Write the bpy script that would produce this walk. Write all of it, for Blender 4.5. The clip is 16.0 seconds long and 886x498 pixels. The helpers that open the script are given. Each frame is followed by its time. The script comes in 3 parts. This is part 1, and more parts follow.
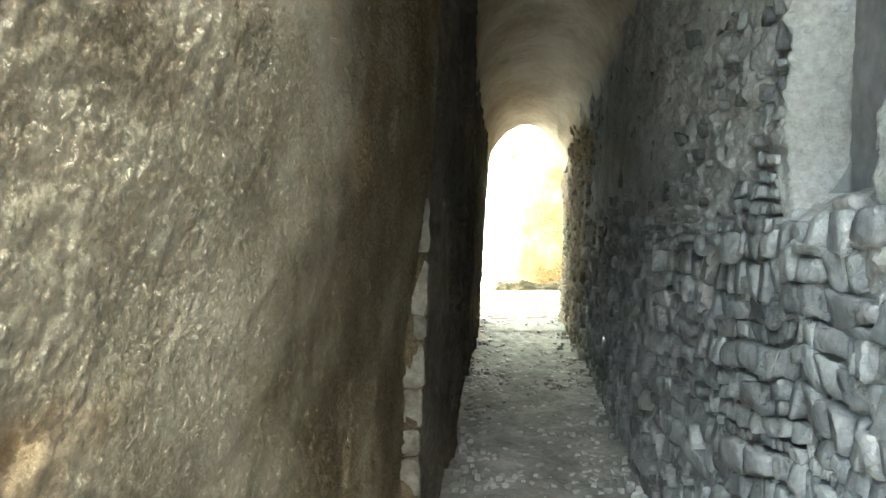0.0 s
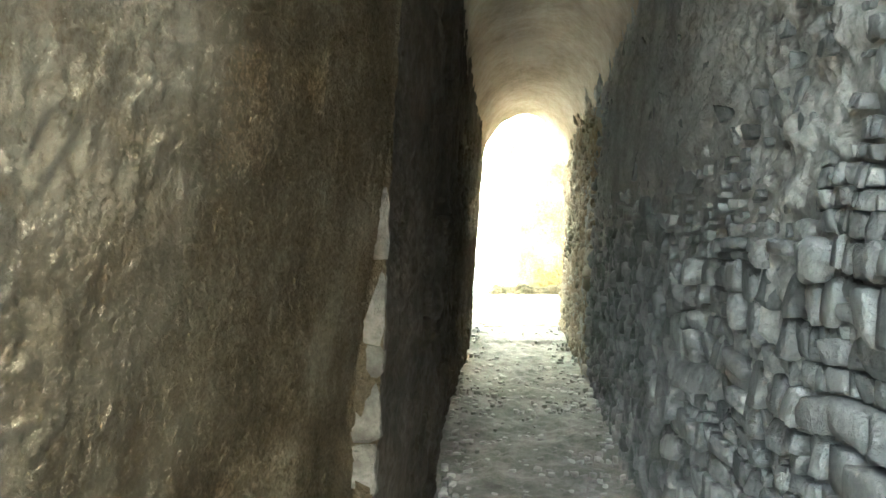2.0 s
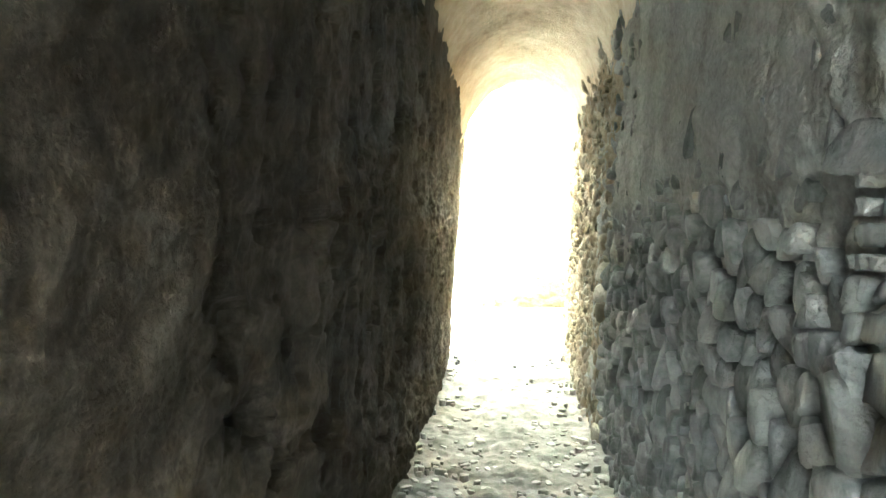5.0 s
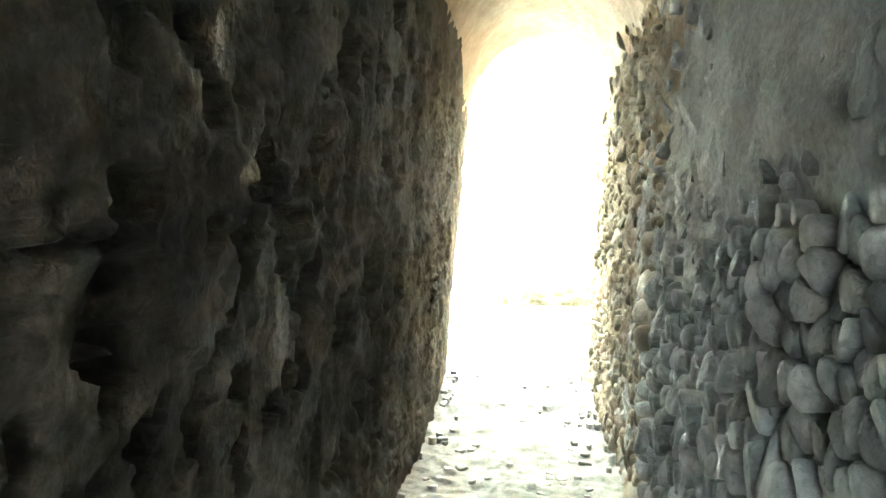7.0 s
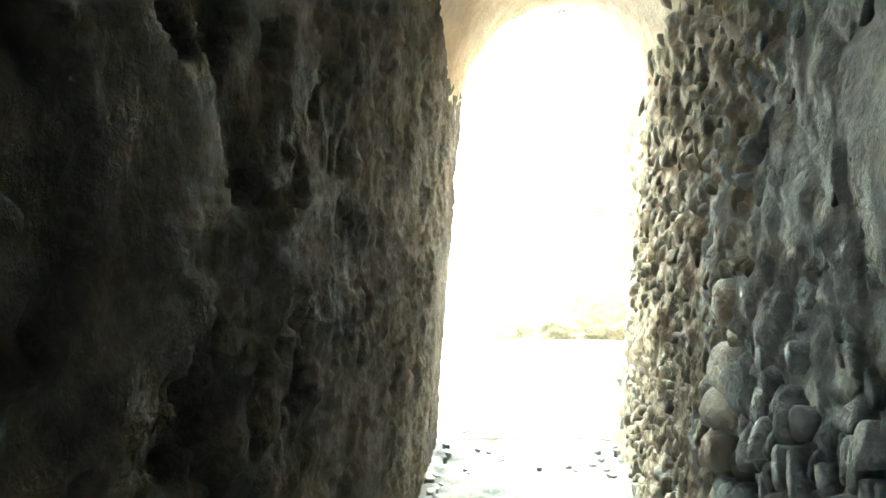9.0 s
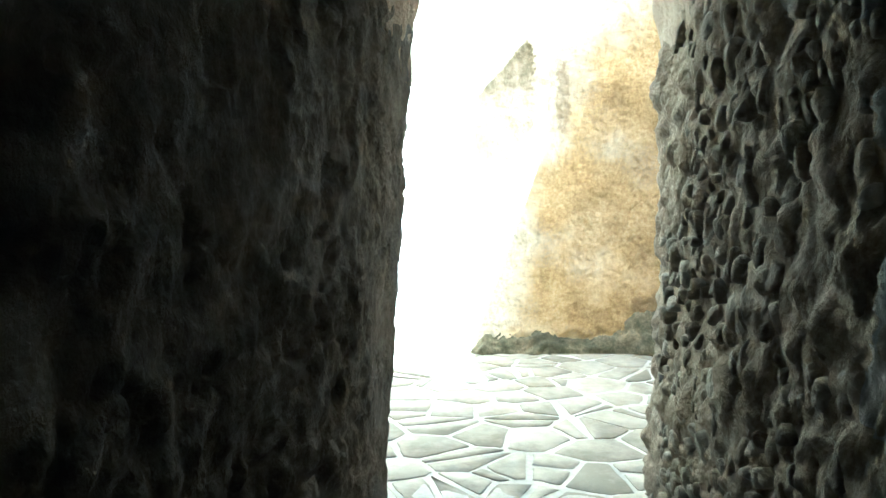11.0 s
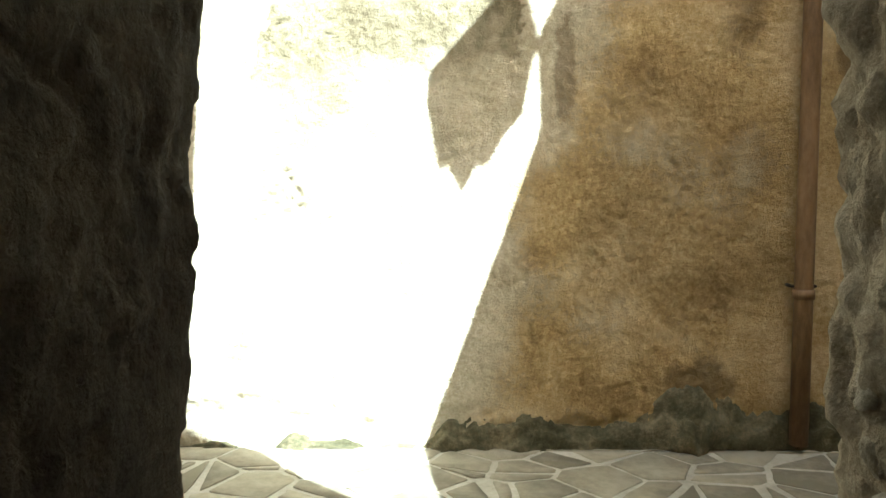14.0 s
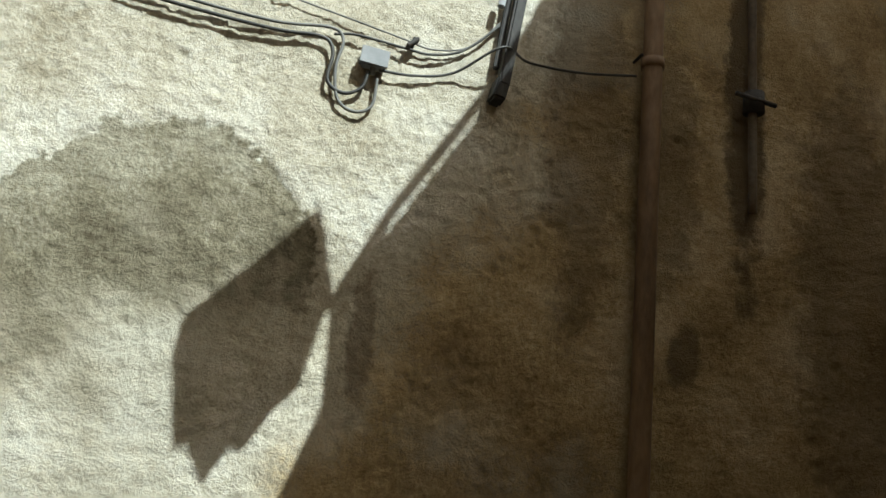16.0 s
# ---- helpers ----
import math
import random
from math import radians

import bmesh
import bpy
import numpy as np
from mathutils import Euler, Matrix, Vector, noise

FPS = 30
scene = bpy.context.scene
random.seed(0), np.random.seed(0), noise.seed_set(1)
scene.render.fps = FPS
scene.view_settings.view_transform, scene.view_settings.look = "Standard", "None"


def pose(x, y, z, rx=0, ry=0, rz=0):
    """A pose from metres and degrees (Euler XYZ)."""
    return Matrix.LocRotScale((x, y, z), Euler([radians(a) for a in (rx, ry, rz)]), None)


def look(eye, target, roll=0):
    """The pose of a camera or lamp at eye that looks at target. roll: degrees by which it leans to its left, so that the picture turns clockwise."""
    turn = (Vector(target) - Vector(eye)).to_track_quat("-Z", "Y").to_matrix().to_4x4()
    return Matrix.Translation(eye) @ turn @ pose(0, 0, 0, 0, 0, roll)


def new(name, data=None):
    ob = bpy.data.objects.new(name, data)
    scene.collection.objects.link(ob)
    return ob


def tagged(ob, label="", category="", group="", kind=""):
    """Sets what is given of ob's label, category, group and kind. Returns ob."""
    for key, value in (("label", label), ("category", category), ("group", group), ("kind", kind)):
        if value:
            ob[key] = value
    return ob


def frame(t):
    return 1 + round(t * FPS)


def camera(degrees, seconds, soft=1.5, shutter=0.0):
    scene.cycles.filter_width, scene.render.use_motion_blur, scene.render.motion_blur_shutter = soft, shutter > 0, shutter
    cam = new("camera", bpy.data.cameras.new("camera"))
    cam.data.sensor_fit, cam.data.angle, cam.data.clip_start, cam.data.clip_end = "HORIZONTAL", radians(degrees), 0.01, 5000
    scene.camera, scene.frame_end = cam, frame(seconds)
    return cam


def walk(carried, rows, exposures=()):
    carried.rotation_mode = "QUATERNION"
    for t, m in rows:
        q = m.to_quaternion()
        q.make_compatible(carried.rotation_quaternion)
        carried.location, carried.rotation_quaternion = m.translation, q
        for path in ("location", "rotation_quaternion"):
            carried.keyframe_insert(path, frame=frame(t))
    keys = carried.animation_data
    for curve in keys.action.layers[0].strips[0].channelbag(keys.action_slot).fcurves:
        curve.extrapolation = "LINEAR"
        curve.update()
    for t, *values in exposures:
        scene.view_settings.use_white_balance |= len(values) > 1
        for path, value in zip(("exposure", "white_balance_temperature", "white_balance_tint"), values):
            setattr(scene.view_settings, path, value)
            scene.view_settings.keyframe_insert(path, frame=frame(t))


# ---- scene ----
cam = camera(56.2, 16.0)
METRES, EYE, TILT, LEAN, TURN = 10.5, 1.14, -0.8, 0.0, 0.0
ROWS = [
    (0.0, 0.0, 0.0, 0.0, 0.0, 0.0, -0.0),
    (0.5, 0.0032, 0.0136, -0.0033, 0.94, -0.14, -0.02),
    (1.0, 0.003, 0.0423, -0.0012, 0.75, 0.16, -0.25),
    (1.5, 0.0044, 0.0641, -0.0006, 0.3, -0.04, -0.17),
    (2.0, 0.0112, 0.0913, 0.0027, -0.05, -0.11, -0.45),
    (2.5, 0.0172, 0.1164, 0.005, 0.07, -0.42, -0.54),
    (3.0, 0.0203, 0.1543, 0.0042, 0.35, -0.42, -0.74),
    (3.5, 0.0222, 0.1835, 0.0067, 0.27, -0.27, -0.21),
    (4.0, 0.0299, 0.2212, 0.0091, 0.03, -0.23, -0.41),
    (6.5, 0.0518, 0.3947, 0.0203, 1.45, -1.67, -1.35),
    (7.0, 0.0523, 0.4251, 0.0222, 1.24, -1.99, -1.64),
    (7.5, 0.0573, 0.459, 0.0232, 1.62, -1.89, -1.46),
    (8.0, 0.0637, 0.4918, 0.0252, 3.16, -1.96, -0.77),
    (8.5, 0.0671, 0.5293, 0.0311, 3.06, -1.55, -0.89),
    (11.0, 0.0788, 0.7087, 0.0385, 2.11, -2.88, 0.1),
    (11.5, 0.0787, 0.7475, 0.0402, 1.69, -2.97, -0.13),
    (12.0, 0.0812, 0.7801, 0.0465, 0.81, -3.59, 0.27),
    (12.5, 0.0894, 0.8144, 0.0464, 1.89, -4.92, 0.43),
    (13.0, 0.0931, 0.844, 0.0474, 4.44, -5.99, 0.87),
    (13.5, 0.0924, 0.8788, 0.0501, 3.9, -6.06, 1.12),
    (14.0, 0.0923, 0.9001, 0.0527, 1.18, -3.32, -0.21),
    (14.5, 0.0939, 0.9225, 0.0546, -1.69, 3.42, -2.03),
    (15.0, 0.0947, 0.9466, 0.0567, -5.74, 8.06, -3.73),
    (15.5, 0.0965, 0.9707, 0.0597, -10.34, 12.31, -4.86),
    (16.0, 0.0981, 0.9881, 0.0616, -14.71, 16.4, -5.44),
]
EXPOSURES = [(0.0, 5.95, 5300, -8), (2.0, 6.6, 5400, -9), (3.5, 7.25, 5600, -9), (6.5, 7.9, 5300, -8), (8.5, 7.6, 5100, -9), (11.0, 4.75, 4500, -11), (12.0, 4.2, 4550, -11), (12.5, 3.85, 4700, -11), (13.0, 3.5, 5000, -11),
             (13.5, 3.15, 5500, -10), (14.0, 2.8, 5700, -8), (14.5, 1.7, 5750, -6), (15.0, 1.05, 5700, -5), (16.0, 0.65, 5700, -5)]
walk(cam, [(t, pose(0, 0, EYE, TILT, LEAN, TURN) @ pose(METRES * x, METRES * y, METRES * z, 90 + pitch, roll, yaw)) for t, x, y, z, yaw, pitch, roll in ROWS],
     exposures=EXPOSURES)

# ---- world and sun ----
SUN = Vector((-0.35, 0.8, -1.0)).normalized()      # the way the sunlight travels
world = bpy.data.worlds.new("sky")
scene.world = world
world.use_nodes = True
sky = world.node_tree.nodes.new("ShaderNodeTexSky")
sky.sky_type, sky.sun_disc, sky.dust_density, sky.ozone_density = "NISHITA", False, 9.0, 0.0
sky.sun_elevation = math.asin(-SUN.z)
sky.sun_rotation = math.atan2(-SUN.x, -SUN.y)
world.node_tree.nodes["Background"].inputs[1].default_value = 0.055
world.node_tree.links.new(sky.outputs[0], world.node_tree.nodes["Background"].inputs[0])
sun = new("sun", bpy.data.lights.new("sun", "SUN"))
sun.data.energy, sun.data.angle, sun.data.color = 5.0, radians(0.3), (1.0, 0.99, 0.97)
sun.matrix_world = look((0, 0, 20), Vector((0, 0, 20)) + SUN)


# ---- materials ----
def material(name, colours, grain=30.0, patch=2.0, rough=0.9, bump=0.4, bump_scale=60.0, depth=0.01, per_piece=0.0, stretch=(1, 1, 1), stains=None, gloss=0.3, metal=0.0, zones=()):
    """colours: dark, middle and light; two scales of variation; per_piece: how much single pieces differ;
    zones: names of mesh attributes that say where another three colours take over."""
    m = bpy.data.materials.new(name)
    m.use_nodes = True
    n, link = m.node_tree.nodes, m.node_tree.links.new
    bsdf = n["Principled BSDF"]
    co = n.new("ShaderNodeNewGeometry")
    mp = n.new("ShaderNodeMapping")
    mp.inputs["Scale"].default_value = stretch
    link(co.outputs["Position"], mp.inputs[0])

    def tex(scale, detail, roughness=0.6):
        t = n.new("ShaderNodeTexNoise")
        t.inputs["Scale"].default_value, t.inputs["Detail"].default_value, t.inputs["Roughness"].default_value = scale, detail, roughness
        link(mp.outputs[0], t.inputs["Vector"])
        return t.outputs[0]

    def calc(op, a, b, c=None):
        x = n.new("ShaderNodeMath")
        x.operation = op
        for i, v in enumerate((a, b, c)):
            if v is None:
                continue
            if isinstance(v, (int, float)):
                x.inputs[i].default_value = v
            else:
                link(v, x.inputs[i])
        return x.outputs[0]

    big, small = tex(patch, 5), tex(grain, 6, 0.7)
    value = calc("ADD", calc("MULTIPLY", big, 0.6), calc("MULTIPLY", small, 0.4))
    if per_piece:
        info = n.new("ShaderNodeObjectInfo")
        both = calc("FRACT", calc("ADD", info.outputs["Random"], co.outputs["Random Per Island"]), 0.0)
        value = calc("ADD", value, calc("MULTIPLY", calc("SUBTRACT", both, 0.5), per_piece))

    def tones(three):
        ramp = n.new("ShaderNodeValToRGB")
        link(value, ramp.inputs[0])
        e = ramp.color_ramp.elements
        e[0].position, e[1].position = 0.37, 0.63
        e[0].color, e[1].color = (*three[0], 1), (*three[2], 1)
        e.new(0.5).color = (*three[1], 1)
        return ramp.outputs[0]

    colour = tones(colours)
    for name_of_zone, three in zones:
        where_to = n.new("ShaderNodeAttribute")
        where_to.attribute_name = name_of_zone
        soft = n.new("ShaderNodeMapRange")
        soft.interpolation_type = "SMOOTHSTEP"
        soft.inputs[1].default_value, soft.inputs[2].default_value = 0.15, 0.85
        link(calc("ADD", where_to.outputs["Fac"], calc("MULTIPLY", calc("SUBTRACT", small, 0.5), 1.1)), soft.inputs[0])
        mix = n.new("ShaderNodeMix")
        mix.data_type = "RGBA"
        link(soft.outputs[0], mix.inputs[0])
        link(colour, mix.inputs[6])
        link(tones(three), mix.inputs[7])
        colour = mix.outputs[2]
    if stains:
        tone, where = stains
        sep = n.new("ShaderNodeSeparateXYZ")
        link(co.outputs["Position"], sep.inputs[0])
        wob = calc("MULTIPLY", calc("SUBTRACT", tex(7.0, 7, 0.7), 0.5), 1.7)
        total = None
        for x0, z0, hx, hz, strength in where:
            dx = calc("DIVIDE", calc("SUBTRACT", sep.outputs[0], x0), hx)
            dz = calc("DIVIDE", calc("SUBTRACT", sep.outputs[2], z0), hz)
            r = calc("ADD", calc("SQRT", calc("ADD", calc("MULTIPLY", dx, dx), calc("MULTIPLY", dz, dz)), 0.0), wob)
            s = n.new("ShaderNodeMapRange")
            s.interpolation_type = "SMOOTHSTEP"
            for i, v in ((1, 1.1), (2, 0.65), (3, 0.0), (4, strength)):
                s.inputs[i].default_value = v
            link(r, s.inputs[0])
            total = s.outputs[0] if total is None else calc("MAXIMUM", total, s.outputs[0])
        mix = n.new("ShaderNodeMix")
        mix.data_type = "RGBA"
        link(total, mix.inputs[0])
        link(colour, mix.inputs[6])
        mix.inputs[7].default_value = (*tone, 1)
        colour = mix.outputs[2]
    link(colour, bsdf.inputs["Base Color"])
    bsdf.inputs["Roughness"].default_value = rough
    bsdf.inputs["Specular IOR Level"].default_value = gloss
    bsdf.inputs["Metallic"].default_value = metal
    if bump:
        b = n.new("ShaderNodeBump")
        b.inputs["Strength"].default_value, b.inputs["Distance"].default_value = bump, depth
        link(tex(bump_scale, 7, 0.65), b.inputs["Height"])
        link(b.outputs[0], bsdf.inputs["Normal"])
    return m


ROUGHCAST = material("roughcast plaster", ((0.145, 0.122, 0.083), (0.295, 0.258, 0.193), (0.45, 0.402, 0.317)), 85, 2.2, 0.95, 1.0, 85, 0.016, gloss=0.1,
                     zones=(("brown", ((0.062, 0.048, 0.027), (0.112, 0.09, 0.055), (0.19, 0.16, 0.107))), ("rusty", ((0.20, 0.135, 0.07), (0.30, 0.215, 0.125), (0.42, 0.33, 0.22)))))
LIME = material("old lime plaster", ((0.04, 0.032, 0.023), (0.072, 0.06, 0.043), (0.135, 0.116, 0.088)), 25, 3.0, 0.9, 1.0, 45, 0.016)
MORTAR = material("earthy mortar", ((0.20, 0.192, 0.172), (0.30, 0.288, 0.262), (0.41, 0.393, 0.36)), 40, 2.5, 0.95, 1.0, 45, 0.02)
DUSTY = material("dusty broken plaster edge", ((0.09, 0.08, 0.062), (0.15, 0.136, 0.11), (0.23, 0.213, 0.18)), 30, 6, 0.9, 0.8, 60, 0.015)
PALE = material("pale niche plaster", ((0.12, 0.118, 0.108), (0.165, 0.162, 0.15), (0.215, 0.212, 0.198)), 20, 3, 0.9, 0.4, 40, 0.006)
TANMORTAR = material("tan earth mortar", ((0.19, 0.15, 0.10), (0.28, 0.23, 0.163), (0.38, 0.322, 0.245)), 40, 2.5, 0.95, 1.0, 45, 0.02)
STONE = material("field stone", ((0.115, 0.115, 0.109), (0.185, 0.184, 0.175), (0.275, 0.272, 0.257)), 22, 6.0, 0.85, 1.0, 38, 0.022, per_piece=0.2)
RIVER = material("tan grey rubble", ((0.165, 0.138, 0.098), (0.25, 0.215, 0.16), (0.35, 0.31, 0.245)), 25, 6.0, 0.88, 0.9, 45, 0.018, per_piece=0.3)
VAULT = material("vault plaster", ((0.30, 0.235, 0.165), (0.42, 0.34, 0.25), (0.52, 0.45, 0.35)), 14, 2.0, 0.9, 0.9, 45, 0.03)
EARTH = material("trodden mortar floor", ((0.095, 0.088, 0.077), (0.16, 0.15, 0.133), (0.255, 0.24, 0.217)), 30, 3.5, 0.7, 0.6, 60, 0.012, gloss=0.4)
CHIP = material("floor stone", ((0.16, 0.152, 0.14), (0.24, 0.228, 0.21), (0.36, 0.343, 0.318)), 30, 8, 0.6, 0.5, 60, 0.006, per_piece=0.4, gloss=0.5)
FLAG = material("grey flagstone", ((0.165, 0.148, 0.108), (0.235, 0.212, 0.16), (0.315, 0.286, 0.222)), 18, 3, 0.8, 0.4, 40, 0.006, per_piece=0.2)
JOINT = material("pale joint mortar", ((0.30, 0.28, 0.23), (0.385, 0.362, 0.305), (0.47, 0.44, 0.38)), 40, 4, 0.9, 0.5, 60, 0.006)
STAINS = ((2.35, 3.3, 0.22, 1.1, 0.55), (3.17, 3.6, 0.12, 1.2, 0.85), (2.87, 2.25, 0.09, 0.16, 0.7), (1.47, 2.15, 0.06, 0.3, 0.55), (3.75, 2.6, 0.35, 1.3, 0.55), (2.75, 3.1, 0.2, 0.7, 0.5), (1.75, 1.25, 0.25, 0.3, 0.3), (1.9, 1.75, 0.28, 0.5, 0.25), (2.15, 1.2, 0.5, 0.35, 0.22), (2.15, 0.62, 0.2, 0.12, 0.6))
# the ochre zone holds the tone of this plaster in shade
FACADE = material("weathered ochre plaster", ((0.31, 0.265, 0.18), (0.47, 0.42, 0.32), (0.62, 0.582, 0.49)), 45, 2.0, 0.93, 1.0, 85, 0.010,
                  stains=((0.10, 0.068, 0.034), STAINS),
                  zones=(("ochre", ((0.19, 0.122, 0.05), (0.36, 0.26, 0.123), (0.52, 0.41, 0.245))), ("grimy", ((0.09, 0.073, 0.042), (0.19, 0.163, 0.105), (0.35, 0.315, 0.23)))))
MOSS = material("moss and damp grit", ((0.04, 0.038, 0.02), (0.085, 0.078, 0.045), (0.19, 0.16, 0.10)), 45, 5, 0.95, 0.8, 60, 0.015)
PIPE = material("rusty brown drainpipe", ((0.10, 0.06, 0.03), (0.17, 0.105, 0.055), (0.25, 0.165, 0.095)), 30, 3, 0.6, 0.2, 60, 0.003, stretch=(1, 1, 0.3))
LEAD = material("old grey pipe", ((0.07, 0.055, 0.04), (0.12, 0.09, 0.06), (0.17, 0.14, 0.1)), 30, 3, 0.7, 0.3, 60, 0.003)
IRON = material("dark weathered wood and iron", ((0.02, 0.018, 0.016), (0.045, 0.04, 0.035), (0.09, 0.08, 0.07)), 40, 6, 0.7, 0.5, 60, 0.004, stretch=(1, 1, 0.2))
CABLE = material("black cable", ((0.03, 0.028, 0.025), (0.05, 0.047, 0.04), (0.08, 0.075, 0.065)), 30, 4, 0.5, 0)
GREYCABLE = material("dusty grey cable", ((0.10, 0.095, 0.085), (0.16, 0.155, 0.14), (0.22, 0.21, 0.19)), 30, 4, 0.6, 0)
BOX = material("grey plastic box", ((0.17, 0.17, 0.17), (0.22, 0.22, 0.22), (0.27, 0.27, 0.265)), 20, 6, 0.5, 0.1, 50, 0.002)
# render of the house walls, its ochre picked to bounce warm light
ROOF = material("ochre render", ((0.26, 0.175, 0.085), (0.36, 0.25, 0.13), (0.45, 0.33, 0.19)), 20, 1.5, 0.9, 0.3, 40, 0.008)


# ---- shaping helpers ----
def lattice(p, seed):
    i = p.astype(np.int64)
    h = (i[:, 0] * 374761393 + i[:, 1] * 668265263 + i[:, 2] * 2147483647 + seed * 1274126177) & 0xFFFFFFFF
    h = ((h ^ (h >> 13)) * 1274126177) & 0xFFFFFFFF
    return ((h ^ (h >> 16)) & 0xFFFF) / 32768.0 - 1.0


def grit(p, seed=0):
    """Smooth noise from -1 to 1 at the rows of p."""
    p = np.asarray(p, float)
    b = np.floor(p)
    f = p - b
    f = f * f * (3 - 2 * f)
    out = 0
    for cx in (0, 1):
        for cy in (0, 1):
            for cz in (0, 1):
                w = (f[:, 0] if cx else 1 - f[:, 0]) * (f[:, 1] if cy else 1 - f[:, 1]) * (f[:, 2] if cz else 1 - f[:, 2])
                out = out + w * lattice(b + (cx, cy, cz), seed)
    return out


def pebbles(a, b, size, seed):
    """Domes of about that size, scattered over the plane of a and b: 1 at their tops, 0 between them."""
    a, b = a / size, b / size
    near = np.full(len(a), 9.0)
    for i in (-1, 0, 1):
        for j in (-1, 0, 1):
            cell = np.stack([np.floor(a) + i, np.floor(b) + j, 0 * a], axis=1)
            x = cell[:, 0] + 0.5 + 0.42 * lattice(cell, seed)
            y = cell[:, 1] + 0.5 + 0.42 * lattice(cell, seed + 7)
            wide = 0.42 + 0.16 * lattice(cell, seed + 13)
            near = np.minimum(near, np.hypot(a - x, b - y) / wide)
    return np.sqrt(np.clip(1 - near ** 2, 0, 1))


TURNED = np.array(Euler((0.7, 0.5, 0.9)).to_matrix())


def layers(p, size, octaves=4, seed=0, fall=0.55):
    p = np.asarray(p, float)
    total = 0
    for k in range(octaves):
        p = p @ TURNED
        total = total + fall ** k * grit(p * (2 ** k / size), seed + k)
    return total


def ramp01(x, a, b):
    x = np.clip((x - a) / (b - a), 0, 1)
    return x * x * (3 - 2 * x)


def link_mesh(name, verts, faces, mat, parent=None, label="", smooth=True):
    me = bpy.data.meshes.new(name)
    me.from_pydata([tuple(v) for v in verts], [], faces)
    me.materials.append(mat)
    if smooth:
        me.shade_smooth()
    ob = new(name, me)
    if parent:
        ob.parent = parent
    if label:
        ob["label"] = label
    return ob


def slab(name, us, vs, place, back, mat, parent=None):
    """A thick sheet: place(u, v) gives the worked face, back is the way to its rear."""
    nu, nv = len(us), len(vs)
    u, v = (a.ravel() for a in np.meshgrid(us, vs, indexing="ij"))
    p = place(u, v)
    faces = [(i * nv + j, (i + 1) * nv + j, (i + 1) * nv + j + 1, i * nv + j + 1) for i in range(nu - 1) for j in range(nv - 1)]
    if back is None:
        n0 = len(p)
        far = p + (0, 0, 0.12)
        faces += [(n0 + d, n0 + c, n0 + b, n0 + a) for a, b, c, d in faces]
        ring = [i * nv for i in range(nu)] + [(nu - 1) * nv + j for j in range(1, nv)] + [i * nv + nv - 1 for i in range(nu - 2, -1, -1)] + [j for j in range(nv - 2, 0, -1)]
        faces += [(ring[(k + 1) % len(ring)], a, n0 + a, n0 + ring[(k + 1) % len(ring)]) for k, a in enumerate(ring)]
        return link_mesh(name, np.vstack([p, far]), faces, mat, parent)
    rim = [i * nv for i in range(nu)] + [(nu - 1) * nv + j for j in range(1, nv)] + [i * nv + nv - 1 for i in range(nu - 2, -1, -1)] + [j for j in range(nv - 2, 0, -1)]
    n0 = len(p)
    verts = np.vstack([p, p[rim] + np.array(back)])
    k = len(rim)
    for a in range(k):
        b = (a + 1) % k
        faces.append((rim[b], rim[a], n0 + a, n0 + b))
    faces.append(tuple(range(n0, n0 + k)))
    return link_mesh(name, verts, faces, mat, parent)


def block(name, lo, hi, mat, parent=None, label=""):
    (a, b, c), (d, e, f) = lo, hi
    v = [(x, y, z) for x in (a, d) for y in (b, e) for z in (c, f)]
    return link_mesh(name, v, [(0, 1, 3, 2), (4, 6, 7, 5), (0, 4, 5, 1), (2, 3, 7, 6), (0, 2, 6, 4), (1, 5, 7, 3)], mat, parent, label, smooth=False)


def prism(name, outline, y0, y1, mat, parent=None):
    """An outline in x and z, given a depth from y0 to y1."""
    n = len(outline)
    v = [(x, y0, z) for x, z in outline] + [(x, y1, z) for x, z in outline]
    f = [tuple(range(n)), tuple(range(2 * n - 1, n - 1, -1))] + [(i, n + i, n + (i + 1) % n, (i + 1) % n) for i in range(n)]
    return link_mesh(name, v, f, mat, parent, smooth=False)


def tube(name, path, radius, mat, parent=None, sides=10, label=""):
    path = [Vector(p) for p in path]
    verts, faces = [], []
    for i, p in enumerate(path):
        way = (path[min(i + 1, len(path) - 1)] - path[max(i - 1, 0)]).normalized()
        side = way.cross(Vector((0.3, 1, 0.2))).normalized()
        up = side.cross(way)
        for k in range(sides):
            a = 2 * math.pi * k / sides
            verts.append(p + radius * (math.cos(a) * side + math.sin(a) * up))
    for i in range(len(path) - 1):
        for k in range(sides):
            a, b = i * sides + k, i * sides + (k + 1) % sides
            faces.append((a, b, b + sides, a + sides))
    faces += [tuple(range(sides - 1, -1, -1)), tuple(range((len(path) - 1) * sides, len(path) * sides))]
    return link_mesh(name, verts, faces, mat, parent, label)


def sagging(points, steps=10):
    """A smooth line through the given points."""
    p = [Vector(q) for q in points]
    p = [2 * p[0] - p[1]] + p + [2 * p[-1] - p[-2]]
    out = []
    for i in range(1, len(p) - 2):
        for s in range(steps):
            t = s / steps
            out.append(0.5 * (2 * p[i] + (p[i + 1] - p[i - 1]) * t + (2 * p[i - 1] - 5 * p[i] + 4 * p[i + 1] - p[i + 2]) * t * t + (3 * p[i] - p[i - 1] - 3 * p[i + 1] + p[i + 2]) * t ** 3))
    return out + [p[-2]]


